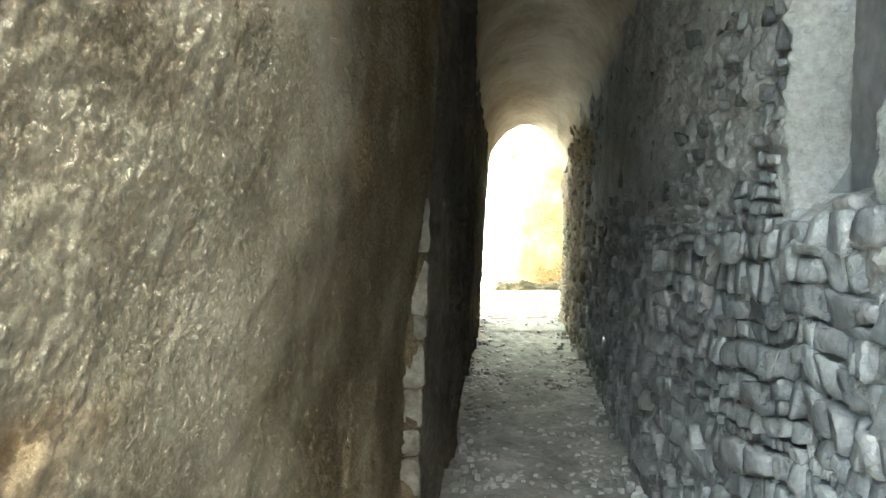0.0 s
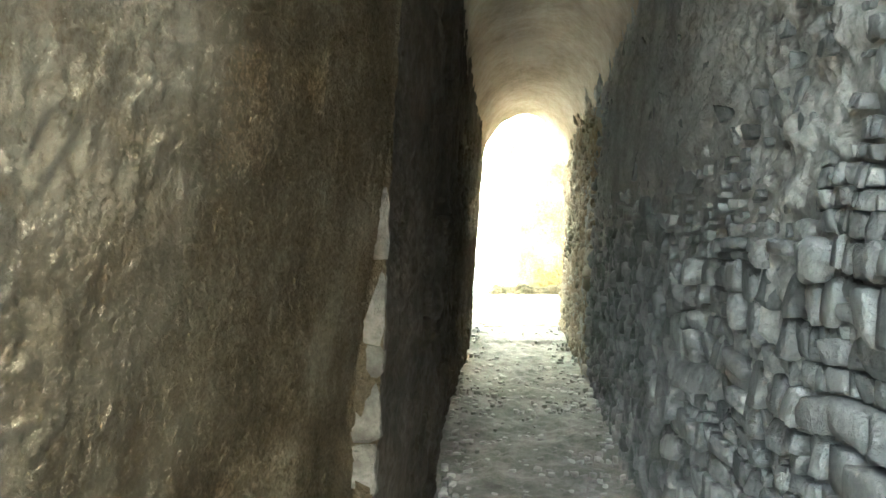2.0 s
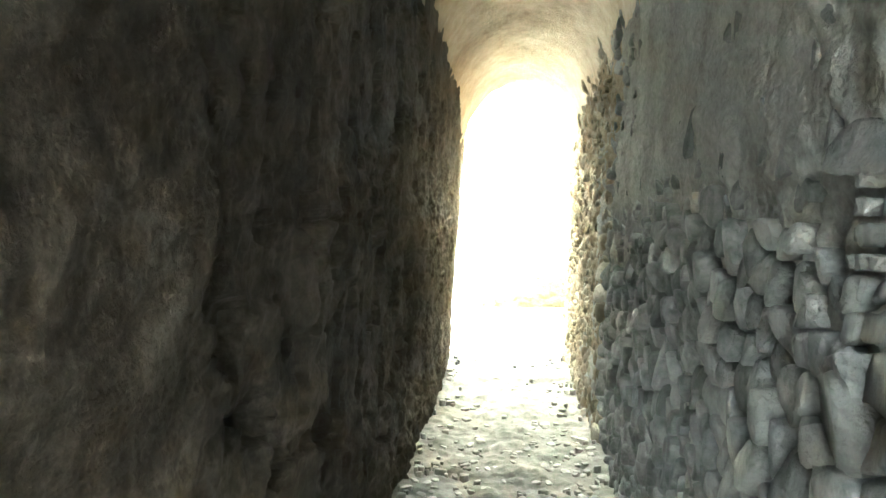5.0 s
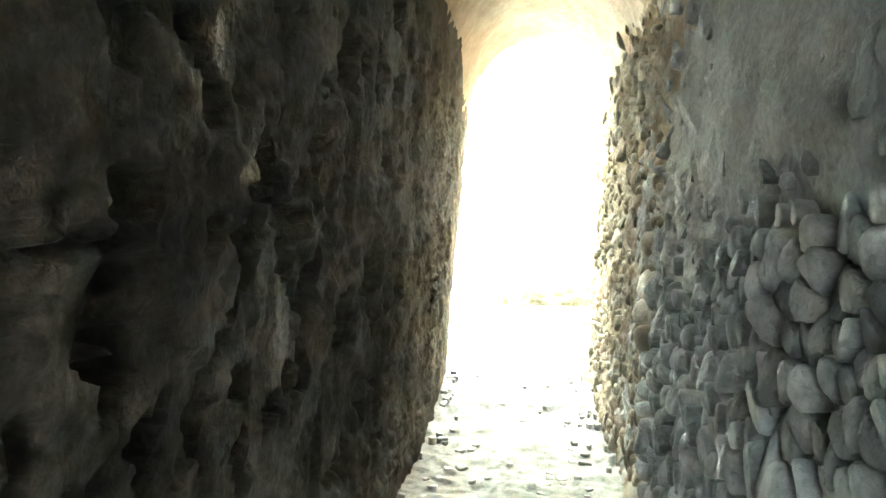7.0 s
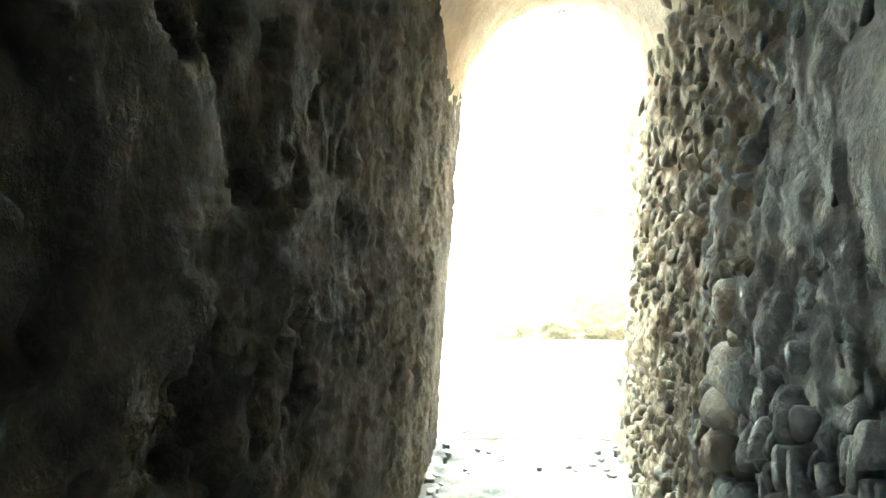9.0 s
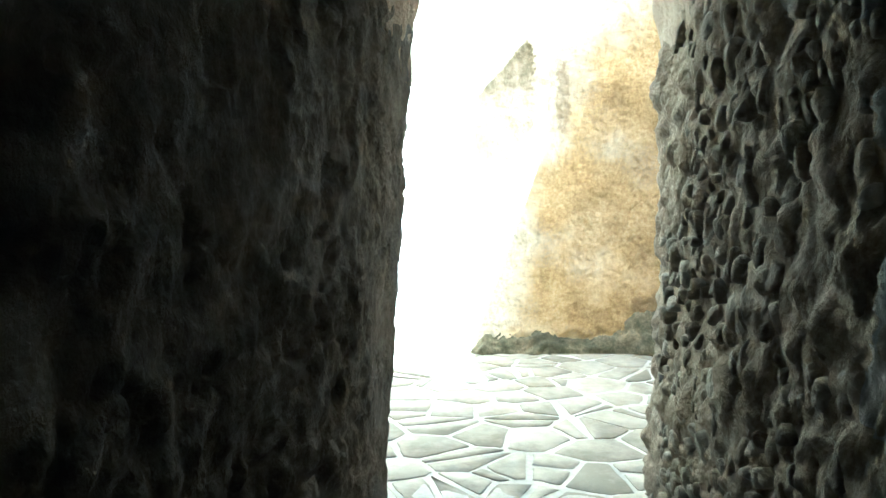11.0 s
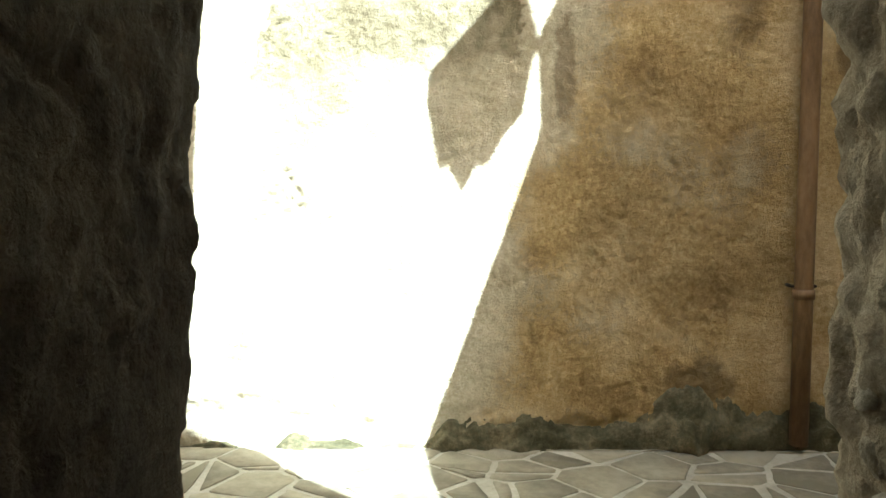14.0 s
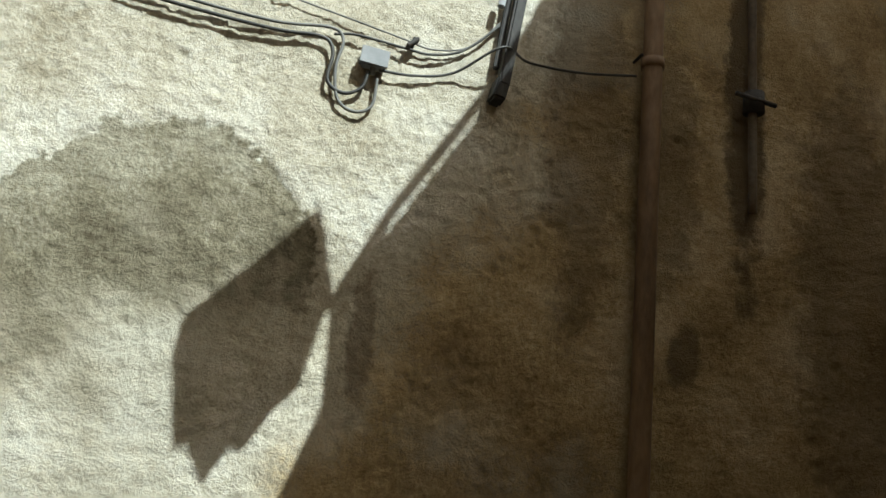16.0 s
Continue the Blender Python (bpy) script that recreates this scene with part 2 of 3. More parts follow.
def cells(seeds, reach):
    """Voronoi cells of seeds in the plane, as outlines."""
    out = []
    for i, s in enumerate(seeds):
        poly = [s + reach * np.array((math.cos(a), math.sin(a))) for a in np.linspace(0, 2 * math.pi, 13)[:-1]]
        d = np.hypot(*(seeds - s).T)
        for j in np.argsort(d)[1:22]:
            if d[j] > 2 * reach:
                break
            mid, nor = (s + seeds[j]) / 2, seeds[j] - s
            cut, keep = [], [float(np.dot(q - mid, nor)) for q in poly]
            for k in range(len(poly)):
                a, b, fa, fb = poly[k], poly[(k + 1) % len(poly)], keep[k], keep[(k + 1) % len(poly)]
                if fa <= 0:
                    cut.append(a)
                if fa * fb < 0:
                    cut.append(a + (b - a) * (fa / (fa - fb)))
            poly = cut
            if len(poly) < 3:
                break
        if len(poly) >= 3:
            out.append((i, np.array(poly)))
    return out


def scattered(u0, u1, v0, v1, gap, rng):
    """Points at least gap(u, v) apart."""
    pts = []
    grid = {}
    cell = 0.08
    for _ in range(int((u1 - u0) * (v1 - v0) * 1600)):
        u, v = rng.uniform(u0, u1), rng.uniform(v0, v1)
        g = gap(u, v) * rng.uniform(0.55, 1.4)
        r = int(g / cell) + 1
        ci, cj = int(u / cell), int(v / cell)
        if all((pts[k][0] - u) ** 2 + (pts[k][1] - v) ** 2 > g * g for a in range(ci - r, ci + r + 1) for b in range(cj - r, cj + r + 1) for k in grid.get((a, b), ())):
            grid.setdefault((ci, cj), []).append(len(pts))
            pts.append((u, v))
    return np.array(pts)


def rounded(poly, shrink, count, cut=0.12):
    """The outline drawn in by about shrink metres, its corners cut, with count points."""
    c = poly.mean(axis=0)
    size = np.hypot(*(poly - c).T).mean()
    poly = c + (poly - c) * max(0.3, 1 - shrink / size)
    q = []
    for k in range(len(poly)):
        a, b = poly[k], poly[(k + 1) % len(poly)]
        q += [(1 - cut) * a + cut * b, cut * a + (1 - cut) * b]
    q = np.array(q)
    seg = np.hypot(*(np.roll(q, -1, axis=0) - q).T)
    s = np.concatenate([[0], np.cumsum(seg)])
    closed = np.vstack([q, q[:1]])
    want = np.linspace(0, s[-1], count + 1)[:-1]
    return np.stack([np.interp(want, s, closed[:, 0]), np.interp(want, s, closed[:, 1])], axis=1), c


def stone_shape(poly, shrink, proud, sunk, rng, count=10, flat=0.5):
    """A stone with its outline in u and v and its height in w: verts, faces."""
    o, c = rounded(poly, shrink, count)
    tip = rng.uniform(-0.2, 0.2, 2)
    size = np.hypot(*(o - c).T).mean()
    verts = []
    for scale, h in ((1.0, -sunk), (1.0, proud * 0.5), (0.9, proud * 0.88), (flat, proud)):
        for q in o:
            d = (q - c) * scale
            jolt = rng.uniform(-0.07, 0.07, 3) * size
            verts.append((c[0] + d[0] + jolt[0], c[1] + d[1] + jolt[1], h + (np.dot(d, tip) if h > 0 else 0) + jolt[2] * (h > 0)))
    faces = [(r * count + k, r * count + (k + 1) % count, (r + 1) * count + (k + 1) % count, (r + 1) * count + k) for r in range(3) for k in range(count)]
    faces.append(tuple(range(3 * count, 4 * count)))
    return np.array(verts), faces


# ---- the plan: lines of the passage ----
def right_x(y, z):
    return np.interp(y, (-4, 0, 2.3, 3.2, 4.4, 6.0, 7.5, 9.0, 10.75), (0.95, 0.93, 1.0, 1.085, 1.15, 1.285, 1.385, 1.475, 1.55)) + 0.025 * (z - 0.9)


def left_x(y, z):
    near = np.interp(y, (-4, 1.2, 3.7), (-1.2, -0.38, 0.0)) + np.interp(z, (0.0, 0.6, 1.0, 1.45, 2.5), (-0.18, -0.165, -0.12, -0.06, 0.0))
    far = np.interp(y, (3.7, 5.5, 6.8, 8.5, 9.76, 10.75), (-0.055, 0.155, 0.20, 0.34, 0.47, 0.532)) + np.interp(y, (9.3, 10.75), (0.045, 0.058)) * (z - 1.25)
    return np.where(y < 3.7, near, far)


def floor_z(y):
    return np.interp(y, (-6, 0, 6.0, 9.4, 10.0, 10.8, 11.0, 13.5), (-0.85, -0.56, -0.26, -0.05, 0.0, 0.06, 0.13, 0.285))


SPRING = lambda y: np.interp(y, (2.4, 7.0, 8.5, 9.7, 10.75), (2.5, 2.48, 2.33, 2.1, 1.86))
RISE = lambda y: np.interp(y, (2.4, 7.0, 8.5, 9.7, 10.75), (0.6, 0.55, 0.55, 0.6, 0.73))
END = 10.75


# ---- passage walls ----
def right_face(u, v):
    p = np.stack([np.zeros_like(u), u, v], axis=1)
    rough = 1.0 - 0.3 * ramp01(u, 4.0, 5.5) * (1 - ramp01(u, 7.0, 9.0))
    d = 0.022 * layers(p, 0.5, 3, 3) + rough * (0.014 * layers(p, 0.09, 3, 9) - 0.03 * np.abs(layers(p, 0.1, 3, 11))) + 0.004 * layers(p, 0.02, 2, 15)
    lumpy = ramp01(u, 2.2, 2.7) * (1 - ramp01(u, 4.6, 6.0)) * ramp01(v + 0.15 * grit(p / 0.4, 17), 1.05, 1.35)
    d = d - lumpy * (0.022 * np.abs(layers(p * (1, 1, 0.6), 0.055, 3, 19)) + 0.012 * layers(p * (1, 1, 0.5), 0.12, 2, 20) - 0.012)
    plain = ramp01(v, 1.25, 1.6) * (1 - ramp01(u, 7.2, 8.6)) * ramp01(u, 3.6, 4.6)
    d = d * (1 - 0.25 * plain)
    d = d + 0.042 * (1 - plain) * (1 - 0.8 * ramp01(u, 8.0, 9.0))
    edge = 0.035 * grit(p / 0.3, 40)
    niche = ramp01(u, 1.92, 1.97) * (1 - ramp01(u + edge, 2.52, 2.57)) * ramp01(v + edge, 1.22, 1.3)
    d = d * (1 - 0.8 * niche)
    cap = np.minimum(3.2, 2.66 + 1.25 * (END - u))      # the wall head slopes down towards the alley, unseen, to clear the sunbeam
    z = np.where(v > 2.4, 2.4 + (v - 2.4) * (cap - 2.4) / 0.8, v)
    return np.stack([right_x(u, v) + d + 0.2 * niche, u, z], axis=1)


def left_face(u, v):
    p = np.stack([np.zeros_like(u), u, v], axis=1)
    near = 1 - ramp01(u, 3.66, 3.72)
    q = p.copy()
    q[:, 1] += 0.25 * q[:, 2]
    fade = 1 + 0.25 * ramp01(u, 1.6, 2.6)
    coat = 0.014 * layers(p, 0.5, 2, 21) + 0.003 * layers(q * (1, 1, 0.55), 0.10, 2, 24) + fade * (0.003 * layers(q * (1, 1, 0.8), 0.024, 2, 27) + 0.006 * np.abs(layers(p, 0.016, 2, 31)))
    low = 1 - ramp01(v, 0.2, 0.9)
    coat = coat - (0.03 * ramp01(layers(q * (1, 1, 0.45), 0.13, 3, 35), 0.4, 0.5) + 0.008 * np.abs(layers(q * (1, 1, 0.5), 0.045, 2, 38))) * low * ramp01(u, 2.0, 3.0)
    coat = coat - 0.012 * np.exp(-(((u - 1.02) / 0.09) ** 2 + ((v - 0.87) / 0.06) ** 2)) * (1 + layers(p, 0.05, 2, 39))
    holes = (ramp01(layers(p, 0.24, 3, 51), 0.2, 0.32) * 0.025 + ramp01(layers(p, 0.12, 3, 55), 0.42, 0.55) * 0.07) * ramp01(u, 4.3, 5.0) * (1 - 0.8 * ramp01(u, 6.6, 8.6))
    bare = 0.014 * layers(p, 0.4, 3, 61) + 0.010 * layers(p, 0.09, 3, 65) + 0.003 * layers(p, 0.02, 2, 69) - holes
    shown = ramp01(layers(p, 0.5, 3, 171) + 0.35 - 0.35 * ramp01(v, 0.9, 2.0), 0.0, 0.5) * ramp01(u, 4.5, 6.0)
    bare = bare + shown * (0.016 * pebbles(u + 0.03 * grit(p / 0.1, 173), 0.8 * v, 0.115, 175) + 0.008 * pebbles(u, 0.8 * v, 0.06, 191))
    bare = bare * (1 - 0.5 * ramp01(u, 9.5, 10.5))
    d = near * coat + (1 - near) * bare
    return np.stack([left_x(u, v) + d, u, v], axis=1)


wall_right = slab("wall_right", np.concatenate([np.arange(-9, 0.6, 0.12), np.arange(0.6, 1.7, 0.02), np.arange(1.7, 5.5, 0.011), np.arange(5.5, END, 0.017), [END]]), np.concatenate([np.arange(-0.95, 0, 0.03), np.arange(0, 2.75, 0.014), [3.2]]), right_face, (0.7, 0, 0), MORTAR)
wall_right.data.materials.append(TANMORTAR)
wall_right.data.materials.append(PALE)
mc = np.empty(len(wall_right.data.polygons) * 3)
wall_right.data.polygons.foreach_get("center", mc)
mc = mc.reshape(-1, 3)
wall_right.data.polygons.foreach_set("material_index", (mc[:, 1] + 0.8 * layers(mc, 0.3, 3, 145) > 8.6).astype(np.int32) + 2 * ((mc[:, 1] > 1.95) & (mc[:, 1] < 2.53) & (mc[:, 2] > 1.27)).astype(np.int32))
tagged(wall_right, "rubble stone passage wall with flaking mortar and a niche", "wall", kind="structure")
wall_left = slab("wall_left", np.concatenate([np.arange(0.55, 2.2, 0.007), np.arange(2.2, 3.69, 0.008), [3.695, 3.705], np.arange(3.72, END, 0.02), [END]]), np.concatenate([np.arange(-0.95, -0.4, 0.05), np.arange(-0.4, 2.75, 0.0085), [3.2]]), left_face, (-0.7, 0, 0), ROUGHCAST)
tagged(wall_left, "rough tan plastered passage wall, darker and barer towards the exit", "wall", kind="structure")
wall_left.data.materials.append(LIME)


def zone(ob, name, of):
    """Stores of(points) on the mesh as the named attribute."""
    co = np.empty(len(ob.data.vertices) * 3)
    ob.data.vertices.foreach_get("co", co)
    ob.data.attributes.new(name, "FLOAT", "POINT").data.foreach_set("value", of(co.reshape(-1, 3)).astype(np.float32))


def centres(ob):
    c = np.empty(len(ob.data.polygons) * 3)
    ob.data.polygons.foreach_get("center", c)
    return c.reshape(-1, 3)


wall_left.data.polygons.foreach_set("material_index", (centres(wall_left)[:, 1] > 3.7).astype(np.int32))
# brown: browner plaster tone that also paints in the daylight's fall-off along the passage
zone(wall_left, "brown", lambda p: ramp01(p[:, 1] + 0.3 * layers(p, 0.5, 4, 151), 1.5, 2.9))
zone(wall_left, "rusty", lambda p: 0.45 * np.exp(-(((p[:, 1] - 1.0) / 0.09) ** 2 + ((p[:, 2] - 0.87) / 0.05) ** 2)) + 0.4 * ramp01(layers(p, 0.45, 3, 157), 0.45, 0.9) * (p[:, 1] < 3))


def vault_face(u, v):
    """u along the passage, v from 0 (left springing) to 1 (right)."""
    zl = SPRING(u)
    tuck = 0.03 - 0.034 * ramp01(u, 9.6, 10.7)
    xl, xr = left_x(u, zl) - tuck, right_x(u, zl) + tuck
    a = math.pi * (1 - v)
    mid, half = (xl + xr) / 2, (xr - xl) / 2
    x, z = mid + half * np.cos(a), zl + RISE(u) * np.sin(a)
    p = np.stack([x, u, z], axis=1)
    d = 0.022 * layers(p, 0.35, 4, 71) + 0.012 * np.abs(layers(p, 0.12, 3, 75)) + 0.006 * layers(p, 0.05, 2, 78)
    return p + np.stack([-d * np.cos(a), 0 * d, d * np.sin(a)], axis=1)


vault = slab("ceiling_vault", np.concatenate([np.arange(0.55, END, 0.035), [END]]), np.linspace(0, 1, 60), vault_face, None, VAULT)
tagged(vault, "plastered barrel vault narrowing to an arched exit", "ceiling", kind="structure")


def floor_face(u, v):
    y = u
    x = left_x(y, -0.2) - 0.15 + v * (right_x(y, -0.2) - left_x(y, -0.2) + 0.3)
    p = np.stack([x, y, np.zeros_like(x)], axis=1)
    d = 0.022 * layers(p, 0.35, 3, 81) + 0.013 * layers(p, 0.06, 3, 85) + 0.006 * layers(p, 0.02, 2, 88) + 0.05 * (np.abs(v - 0.5) * 2) ** 6
    d = d + 0.018 * ramp01(y, 9.93, 9.96)
    return np.stack([x, y, floor_z(y) + d], axis=1)


floor = slab("floor", np.concatenate([np.arange(-4, 2, 0.1), np.arange(2, 10.78, 0.02), [10.8]]), np.linspace(0, 1, 64), floor_face, (0, 0, -0.3), EARTH)
tagged(floor, "worn trodden mortar floor with embedded stone chips", "floor", kind="structure")

# ---- alley: ground, opposite facade, the house over the passage ----
# unseen court, added so that daylight enters the passage from behind on the left
court = block("court_floor", (-9.0, -9.0, -1.1), (0.9, 0.55, -0.62), EARTH)
tagged(court, "unseen trodden earth court added to bounce daylight into the passage", "court", kind="structure")
ground = block("ground", (-150, -150, -1.4), (150, 150, -1.2), EARTH)
tagged(ground, "plain earth ground far around the houses", "ground", kind="structure")


def pavement_face(u, v):
    p = np.stack([u, v, 0 * u], axis=1)
    return np.stack([u, v, floor_z(v) - 0.003 + 0.003 * layers(p, 0.15, 3, 91)], axis=1)


pavement = slab("pavement", np.arange(-5, 6.01, 0.06), np.arange(10.8, 13.75, 0.04), pavement_face, (0, 0, -0.3), JOINT)
tagged(pavement, "alley paved with irregular grey flagstones in pale mortar", "pavement", kind="structure")

FACE = 13.5


def arch_mask(x, z):
    """1 inside the blind arch, 0 outside."""
    mid, half, spring = 0.61, 0.67, 1.99
    top = spring + 0.88 * np.sqrt(np.clip(1 - ((x - mid - 0.12 * (z - 2)) / half) ** 2, 0, 1)) ** 0.9
    left = mid - half + 0.2 * np.minimum(z - 2.0, 0)
    return ramp01(x, left - 0.02, left + 0.03) * (1 - ramp01(x, 1.22, 1.27)) * (1 - ramp01(x, 0.7, 1.2) * (1 - ramp01(z, 2.0, 2.4))) * (1 - ramp01(z, top - 0.03, top + 0.03))


def facade_face(u, v):
    p = np.stack([u, np.zeros_like(u), v], axis=1)
    d = 0.012 * layers(p, 0.6, 3, 101) + 0.002 * layers(p, 0.05, 2, 105) + 0.0035 * np.abs(layers(p * (1, 1, 1.3), 0.045, 3, 107)) + 0.0045 * layers(p, 0.024, 2, 109) - 0.004 * ramp01(np.abs(layers(p, 0.11, 3, 117)), 0.06, 0.0)
    broken = np.exp(-(((u + 0.0 - 0.9 * (v - 1.42)) / 0.16) ** 2 + ((v - 1.42) / 0.2) ** 2)) ** 0.5
    d = d - 0.035 * ramp01(broken + 0.25 * layers(p, 0.1, 3, 111), 0.45, 0.65) * (0.1 + 0.6 * np.abs(layers(p * (1, 1, 1.4), 0.045, 3, 113)))
    pitted = ramp01(layers(p, 0.04, 2, 119), 0.55, 0.75) * ramp01(layers(p, 0.5, 2, 123) + 0.5 * ramp01(u, 1.5, 2.0), 0.1, 0.5)
    d = d - 0.007 * pitted
    foot = 1 - ramp01(v + 0.12 * layers(p, 0.25, 4, 127), 0.42, 0.5)
    d = d - foot * (0.012 + 0.014 * layers(p, 0.08, 3, 131))
    d = d - 0.009 * arch_mask(u + 0.025 * grit(p / 0.25, 5), v + 0.025 * grit(p / 0.25, 6))
    return np.stack([u, FACE - d + 0.03 * (u - 1), v], axis=1)


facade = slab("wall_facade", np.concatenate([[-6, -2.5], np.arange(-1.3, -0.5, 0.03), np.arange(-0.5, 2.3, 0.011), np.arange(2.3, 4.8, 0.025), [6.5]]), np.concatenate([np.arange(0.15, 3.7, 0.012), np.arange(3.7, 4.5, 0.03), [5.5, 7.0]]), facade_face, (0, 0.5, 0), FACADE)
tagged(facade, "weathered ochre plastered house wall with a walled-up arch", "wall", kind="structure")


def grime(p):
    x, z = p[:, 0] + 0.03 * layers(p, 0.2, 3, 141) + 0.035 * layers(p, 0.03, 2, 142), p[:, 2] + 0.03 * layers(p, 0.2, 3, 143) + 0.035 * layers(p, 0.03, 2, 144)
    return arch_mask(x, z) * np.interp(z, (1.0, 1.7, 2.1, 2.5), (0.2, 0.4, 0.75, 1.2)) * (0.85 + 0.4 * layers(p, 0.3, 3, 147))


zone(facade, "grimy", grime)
# shaded tone painted right of the sunlit wedge, leaning with its edge
zone(facade, "ochre", lambda p: ramp01(p[:, 0] + 0.2 * layers(p, 0.5, 4, 161) - 0.5 * np.maximum(p[:, 2] - 1.7, 0), 0.95, 1.75) * (0.95 + 0.4 * layers(p, 0.35, 4, 165)))

# house over the passage: its two alley walls, roof and the taller parts whose outlines shade the facade
front_left = block("wall_front_left", (-6, 10.2, -0.6), (-0.12, 10.74, 3.2), ROOF)
front_right = block("wall_front_right", (2.2, 10.2, -0.6), (6.5, 10.74, 3.2), ROOF)
# its unseen top is notched to let the sunbeam reach the alley floor
spandrel = prism("wall_front_top", [(-0.12, 3.2), (-0.12, 1.9), (0.45, 1.95), (0.47, 2.2), (0.62, 2.48), (0.82, 2.66), (1.04, 2.72), (1.26, 2.66), (1.46, 2.48), (1.6, 2.2), (1.62, 1.95), (2.2, 1.9), (2.2, 3.2), (1.97, 3.2), (1.86, 2.7), (1.5, 2.63), (1.26, 3.08), (1.1, 3.2)], 10.5, 10.74, ROOF)
deck = block("roof_deck", (-6, 0.5, 3.2), (6.5, 10.262, 3.23), ROOF)
for ob, text in ((front_left, "rendered house wall beside the arched exit"), (front_right, "rendered house wall beside the arched exit"), (spandrel, "rendered wall over the arched exit"), (deck, "flat roof over the passage")):
    tagged(ob, text, "wall" if ob is not deck else "roof", kind="structure")

CAST, DX, DZ = 10.3, 0.4375, 1.25     # plane of the upper walls; shift of their shadow per metre of depth


def up_from_wall(x, z):
    d = FACE - CAST
    return x + DX * d, z + DZ * d


def up_from_floor(x, y):
    d = y - CAST
    return x + DX * d, float(floor_z(y)) + DZ * d


# unseen upper walls, traced back from the shadow edges on facade and floor
left_edge = [up_from_wall(-0.26, 2.91), up_from_wall(-0.32, 2.0), up_from_wall(-0.41, 0.3)]
notch = [up_from_wall(-0.62, 2.70), up_from_wall(-0.46, 2.70)]
right_edge = [up_from_wall(*q) for q in ((0.80, 0.3), (0.93, 0.65), (1.26, 1.57), (1.37, 1.9), (1.36, 2.3), (1.41, 2.36), (1.61, 2.70), (1.98, 3.36), (2.08, 3.75), (2.5, 4.5))]
low = [up_from_floor(*q) for q in ((-0.03, 13.41), (0.29, 13.05), (0.6, 12.80), (0.78, 12.715), (0.93, 12.735), (0.85, 13.12))]
upper_left = prism("wall_upper_left", [(-6, 3.24)] + [(low[3][0], 3.24)] + [low[3], low[2], low[1], low[0]] + left_edge[::-1] + notch[::-1] + [(-6, notch[0][1])], CAST - 0.03, CAST + 0.03, ROOF)
upper_right = prism("wall_upper_right", [(low[3][0] + 0.002, 3.24), (6.5, 3.24), (6.5, 9.0), (right_edge[-1][0], 9.0)] + right_edge[::-1] + [low[5], low[4], (low[3][0] + 0.002, low[3][1])], CAST - 0.03, CAST + 0.03, ROOF)
for ob in (upper_left, upper_right):
    tagged(ob, "unseen thin upper wall of the house, cut to its shadow's outline", "wall", kind="structure")
# unseen board, outlined from the diamond shadow it has to cast
board = [up_from_wall(*q) for q in ((1.24, 2.6), (0.82, 2.12), (0.81, 2.0), (0.87, 1.68), (0.92, 1.70), (0.95, 1.62), (0.99, 1.57), (1.05, 1.69), (1.11, 1.70), (1.2, 1.86), (1.265, 1.93), (1.345, 2.31))]
sign = prism("hanging_board", board, CAST - 0.015, CAST + 0.015, IRON)
tagged(sign, "unseen board added to cast the diamond shadow on the facade", "board")
# unseen fringe of roof tiles along the slanting edge, leaving slits in its shadow
rng = np.random.default_rng(4)
fringe = new("roof_edge")
tagged(fringe, "unseen row of roof tiles added to fringe the slanting shadow edge", "roof tiles")
edge_points = ((1.345, 2.31), (1.53, 2.72), (1.91, 3.38), (2.09, 3.76))
for (xa, za), (xb, zb) in zip(edge_points, edge_points[1:]):
    prism("edge_strip", [up_from_wall(*q) for q in ((xa, za), (xb, zb), (xb + 0.04, zb - 0.012), (xa + 0.04, za - 0.012))], CAST - 0.055, CAST - 0.034, ROOF, fringe)
for k in range(10):
    t = 0.02 + k / 10
    x, z = 1.38 + t * 0.60, 2.36 + t * 1.04
    h = rng.uniform(0.03, 0.075)
    prism("tile", [up_from_wall(*q) for q in ((x + 0.0, z), (x + 0.1, z), (x + 0.1 + 0.5 * h, z + h), (x + 0.55 * h, z + h))], CAST - 0.08, CAST - 0.06, ROOF, fringe)

# added plain walls, unseen, that close the alley and the lane behind and shape daylight
for name, lo, hi in (("wall_alley_west", (-6.4, 10.2, -0.6), (-6.0, 14.1, 7)), ("wall_alley_east", (6.5, 10.2, -0.6), (6.9, 14.1, 7)), ("wall_lane_end", (-1.4, -9.4, -1.1), (1.8, -9.0, 6.0)), ("wall_lane_low", (-9.0, -9.4, -1.1), (-1.4, -9.0, 1.0)), ("wall_lane_upper", (1.0, -9.0, 3.2), (1.6, 0.5, 7.2)), ("wall_house_front", (-6.0, 0.5, -1.1), (-1.2, 0.9, 3.2)), ("wall_court_west", (-9.4, -9.4, -1.1), (-9.0, 0.9, 1.6))):
    tagged(block(name, lo, hi, ROOF), "unseen plain wall added to close the place and shape its light", "wall", kind="structure")

# ---- things on the facade ----
def wall_y(x):
    return FACE + 0.03 * (x - 1)


drainpipe = new("drainpipe")
drainpipe.location = (2.63, wall_y(2.63) - 0.075, 0.32)
tagged(drainpipe, "rusty brown metal drainpipe fixed to the ochre wall", "drainpipe")
tube("pipe", [(0, 0, z) for z in np.linspace(0, 5.6, 9)], 0.045, PIPE, drainpipe, 18)
